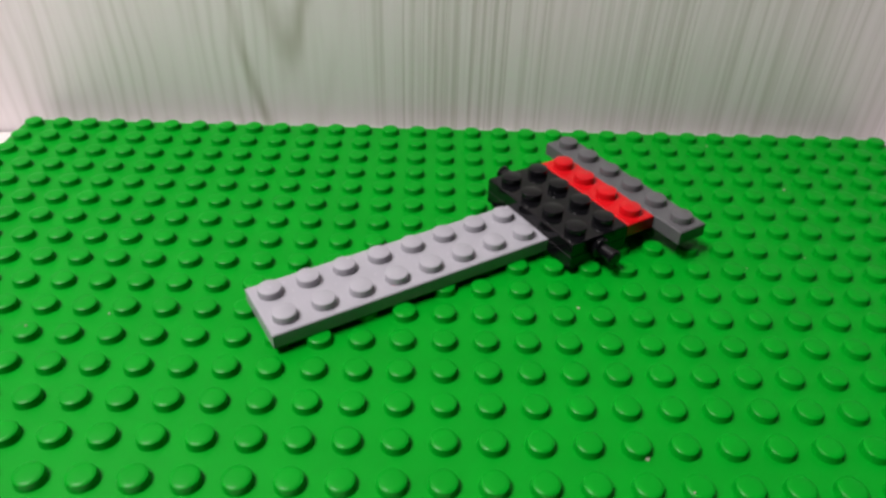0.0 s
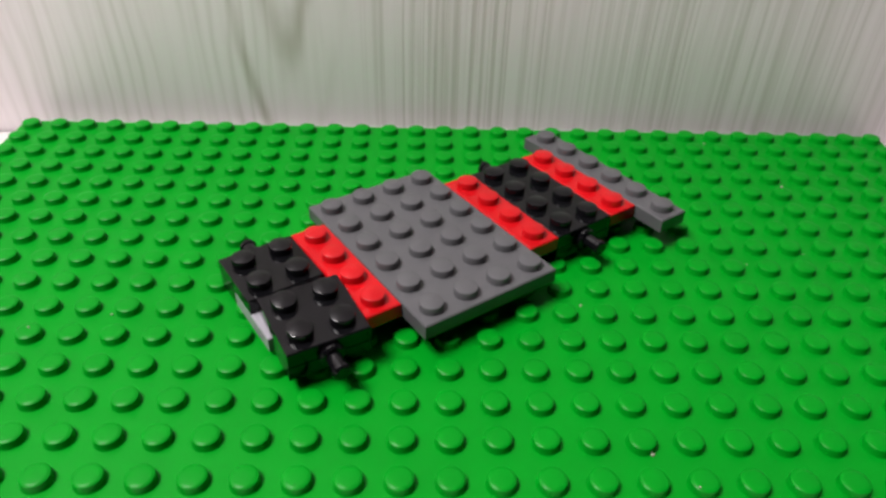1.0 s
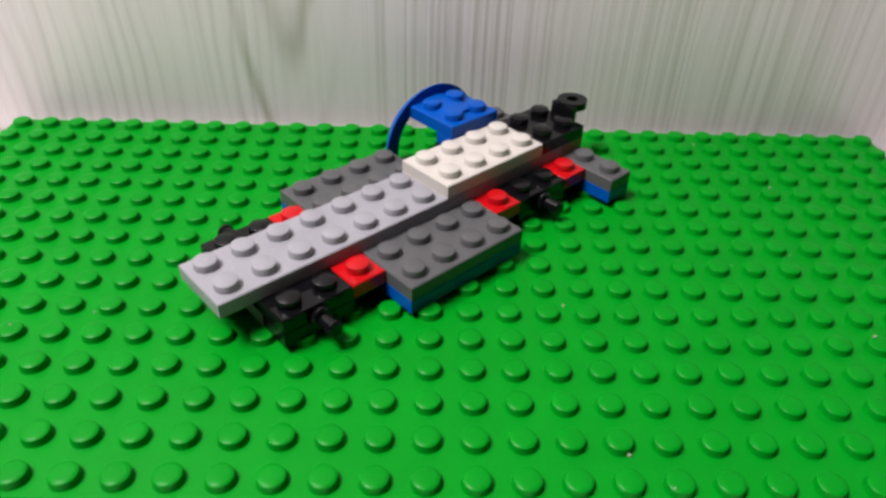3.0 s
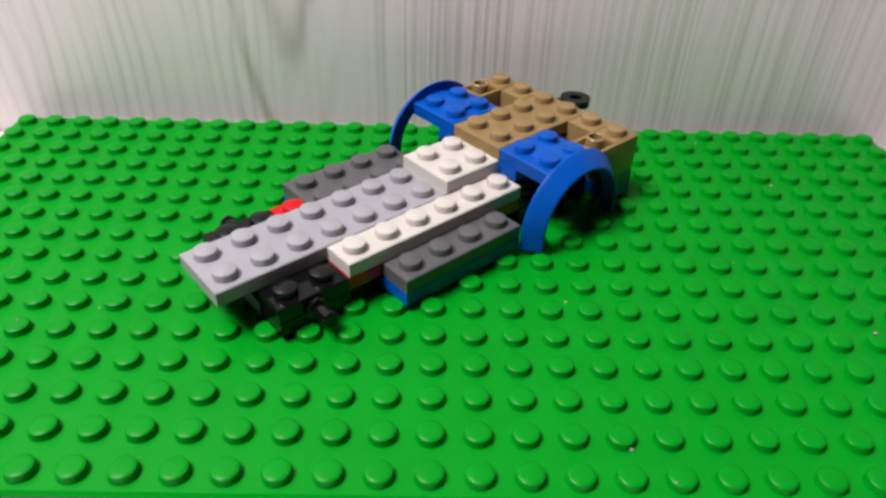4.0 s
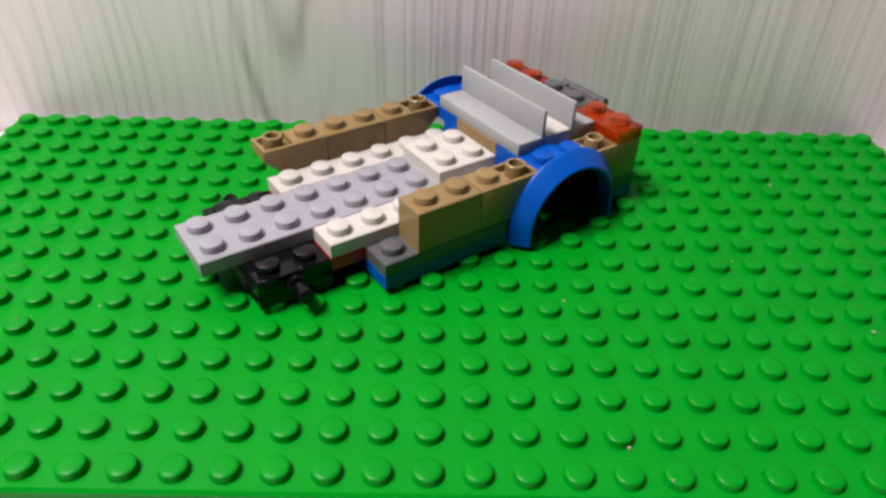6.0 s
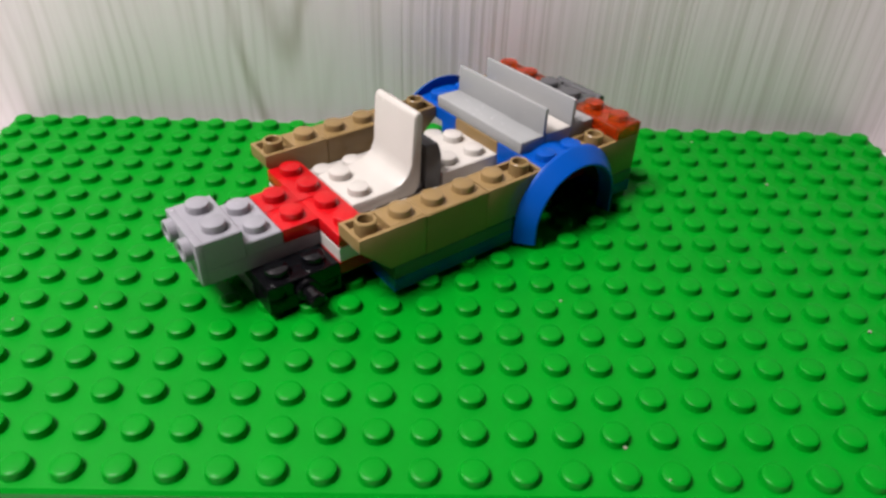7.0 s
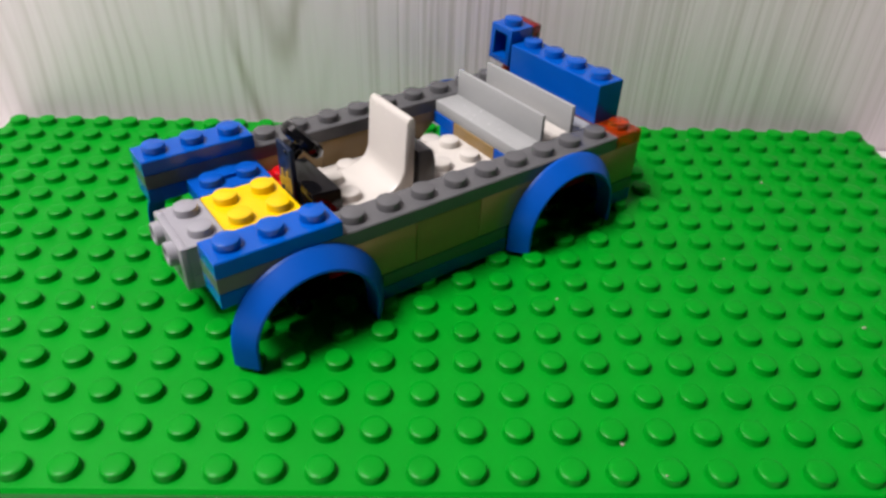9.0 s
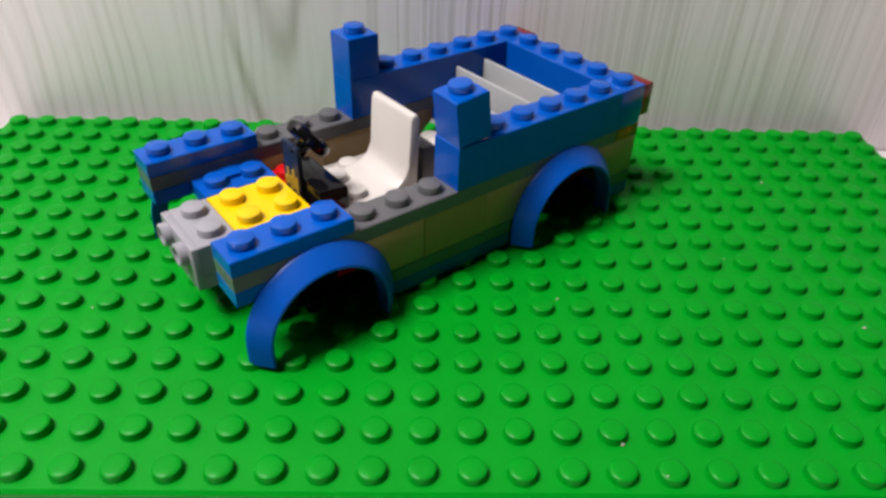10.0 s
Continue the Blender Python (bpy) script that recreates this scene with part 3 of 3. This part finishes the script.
put(piece("brick", 6, 1, 3, BLUE, "blue six-stud brick along the loading bed"), 5, 2, 6, 9.5, [(9.5, 0.0, 0.2, 0.6, 0, -2, 0)])
put(piece("brick", 6, 1, 3, BLUE, "blue six-stud brick along the loading bed"), 5, -3, 6, 9.6, [(9.6, 0, 0, 0.5, 0, 2, 0)])
put(piece("brick", 1, 1, 3, BLUE, "single blue brick as a roof pillar"), 5, 2, 9, 9.8, [(9.8, 0.0, 0.1, 0.8, 6, 10, 10)])
put(piece("brick", 1, 1, 3, BLUE, "single blue brick as a roof pillar"), 5, -3, 9, 10.0, [(10.0, 0.0, 0.0, 0.035, 0, -7, -2)])


# ---- motions ----
CAR_ROWS = [
    (0.0, 0.08727, 0.03249, 31.09), (0.2, 0.086, 0.03227, 31.95), (0.3, 0.08516, 0.03212, 32.52), (0.5, 0.08516, 0.03212, 32.52),
    (0.7, 0.08516, 0.03212, 32.52), (0.8, 0.08557, 0.03183, 33.45), (1.0, 0.08618, 0.03139, 34.85), (2.0, 0.08246, 0.04096, 35.99),
    (2.1, 0.08246, 0.04096, 35.99), (2.2, 0.08308, 0.03917, 39.07), (2.3, 0.08314, 0.03899, 39.38), (2.4, 0.0837, 0.03737, 42.15),
    (2.5, 0.0837, 0.03737, 42.15), (2.6, 0.0824, 0.03737, 42.15), (2.7, 0.0824, 0.03737, 42.15), (3.8, 0.08259, 0.03945, 43.86),
    (4.0, 0.08149, 0.04085, 40.86), (4.1, 0.07771, 0.04243, 41.01), (4.5, 0.07771, 0.04243, 41.01), (5.0, 0.07902, 0.04244, 40.25),
    (5.5, 0.07674, 0.04681, 37.14), (5.7, 0.0777, 0.0478, 36.09), (6.8, 0.07618, 0.05339, 32.14), (6.9, 0.07785, 0.0505, 34.6),
    (7.0, 0.07969, 0.04758, 37.03), (7.5, 0.08009, 0.049, 36.23), (7.8, 0.08009, 0.049, 36.23), (8.0, 0.08127, 0.05045, 34.86),
    (8.3, 0.0800, 0.0480, 35.4), (8.4, 0.07978, 0.04792, 33.49), (8.5, 0.07978, 0.04792, 33.49), (8.6, 0.08117, 0.05086, 29.69),
    (8.9, 0.08117, 0.05086, 29.69), (9.0, 0.07831, 0.04639, 34.94), (9.1, 0.08102, 0.04454, 37.96), (9.5, 0.08102, 0.04454, 37.96),
    (10.0, 0.07988, 0.04648, 37.19)]
BASE_ROWS = [
    (0.0, 3.07, -1.91, -0.131), (0.5, 2.58, -2.36, -0.027), (1.0, 4.18, -2.85, 0.569), (1.1, -0.4, -1.9, 0.311), (1.5, -0.47, -1.68, 0.311),
    (2.0, -0.12, -2.48, 0.384), (2.5, -0.14, -2.76, 0.374), (4.0, 0.62, -1.0, 0.245), (4.5, 0.63, -0.97, 0.214),
    (5.0, 0.65, -0.99, 0.243), (5.5, 0.56, -0.61, 0.207), (7.0, 0.04, -0.1, -0.007), (7.5, 0.0, 0.0, 0.0),
    (8.0, 0.04, -0.03, -0.059), (8.5, 0.21, -0.3, 0.192), (9.0, 0.07, 0.17, 0.085), (9.5, 0.07, 0.11, 0.097),
    (10.0, 0.16, -0.04, 0.136)]
TICK = 1.0 / FPS


def car_poses():
    up = lambda x, y, a, lift=0.0, roll=0: pose(x, y, SH + lift, 0, 0, a) @ pose(0, 0, 0, roll)
    turned = SH + 2.53 * PL
    rows = []
    for t, x, y, a in CAR_ROWS:
        if t == 2.0:
            # lying upside down from 1.1 to 1.97, lifted while it is turned over
            xf, yf, af = 0.08379, 0.03856, 35.08
            rows += [(1.0 + TICK, up(0.0852, 0.036, 33.6, 0.03, 60)), (1.0 + 2 * TICK, up(0.0847, 0.038, 34.1, 0.035, 120)),
                     (1.1, up(xf, yf, af, turned - SH, 180)), (1.5, up(xf, yf, af, turned - SH, 180)),
                     (1.9, up(xf, yf, af, turned - SH, 180)), (1.9 + TICK, up(0.0838, 0.0405, 35, 0.035, 120)), (1.9 + 2 * TICK, up(0.0835, 0.0415, 35.3, 0.03, 60))]
        rows.append((t, up(x, y, a)))
    return rows


def pose_at(rows, t):
    for (ta, ma), (tb, mb) in zip(rows, rows[1:]):
        if ta - 1e-6 <= t <= tb + 1e-6:
            return ma.lerp(mb, (t - ta) / (tb - ta))
    return rows[-1][1]


def motions():
    walk(BASE, [(t, pose(x / 1000, y / 1000, 0, 0, 0, a)) for t, x, y, a in BASE_ROWS])
    rows = car_poses()
    walk(CAR, rows)
    # loose pieces lie ready on the table behind the camera until their turn comes
    px, py, deep = -0.22, -0.20, 0.0
    for ob, home, t, way in PIECES:
        if t <= 0:
            ob.matrix_basis = home
            continue
        bb = [Vector(c) for c in ob.bound_box]
        w, d, low = max(c.x for c in bb) - min(c.x for c in bb), max(c.y for c in bb) - min(c.y for c in bb), min(c.z for c in bb)
        if px + w > 0.42:
            px, py, deep = -0.22, py - deep - 0.012, 0.0
        spot = pose(px - min(c.x for c in bb), py - max(c.y for c in bb), TZ - low)
        px, deep = px + w + 0.012, max(deep, d)
        keys = [(ta, m.inverted() @ spot) for ta, m in rows if ta < t - 1.5 * TICK]
        tb = t - TICK
        keys.append((tb, pose_at(rows, tb).inverted() @ spot))
        for tw, dx, dy, dz, rx, ry, rz in way:
            keys.append((tw, Matrix.Translation((dx * U, dy * U, dz * PL)) @ home @ pose(0, 0, 0, rx, ry, rz)))
        last = way[-1][0] if way else t
        if not way:
            keys.append((t, home))
        elif last < 9.95:
            keys.append((last + 2 * TICK, keys[-1][1]))
            keys.append((last + 3 * TICK, home))
        if keys[-1][0] < 9.99:
            keys.append((10.0, home))
        walk(ob, keys)


motions()
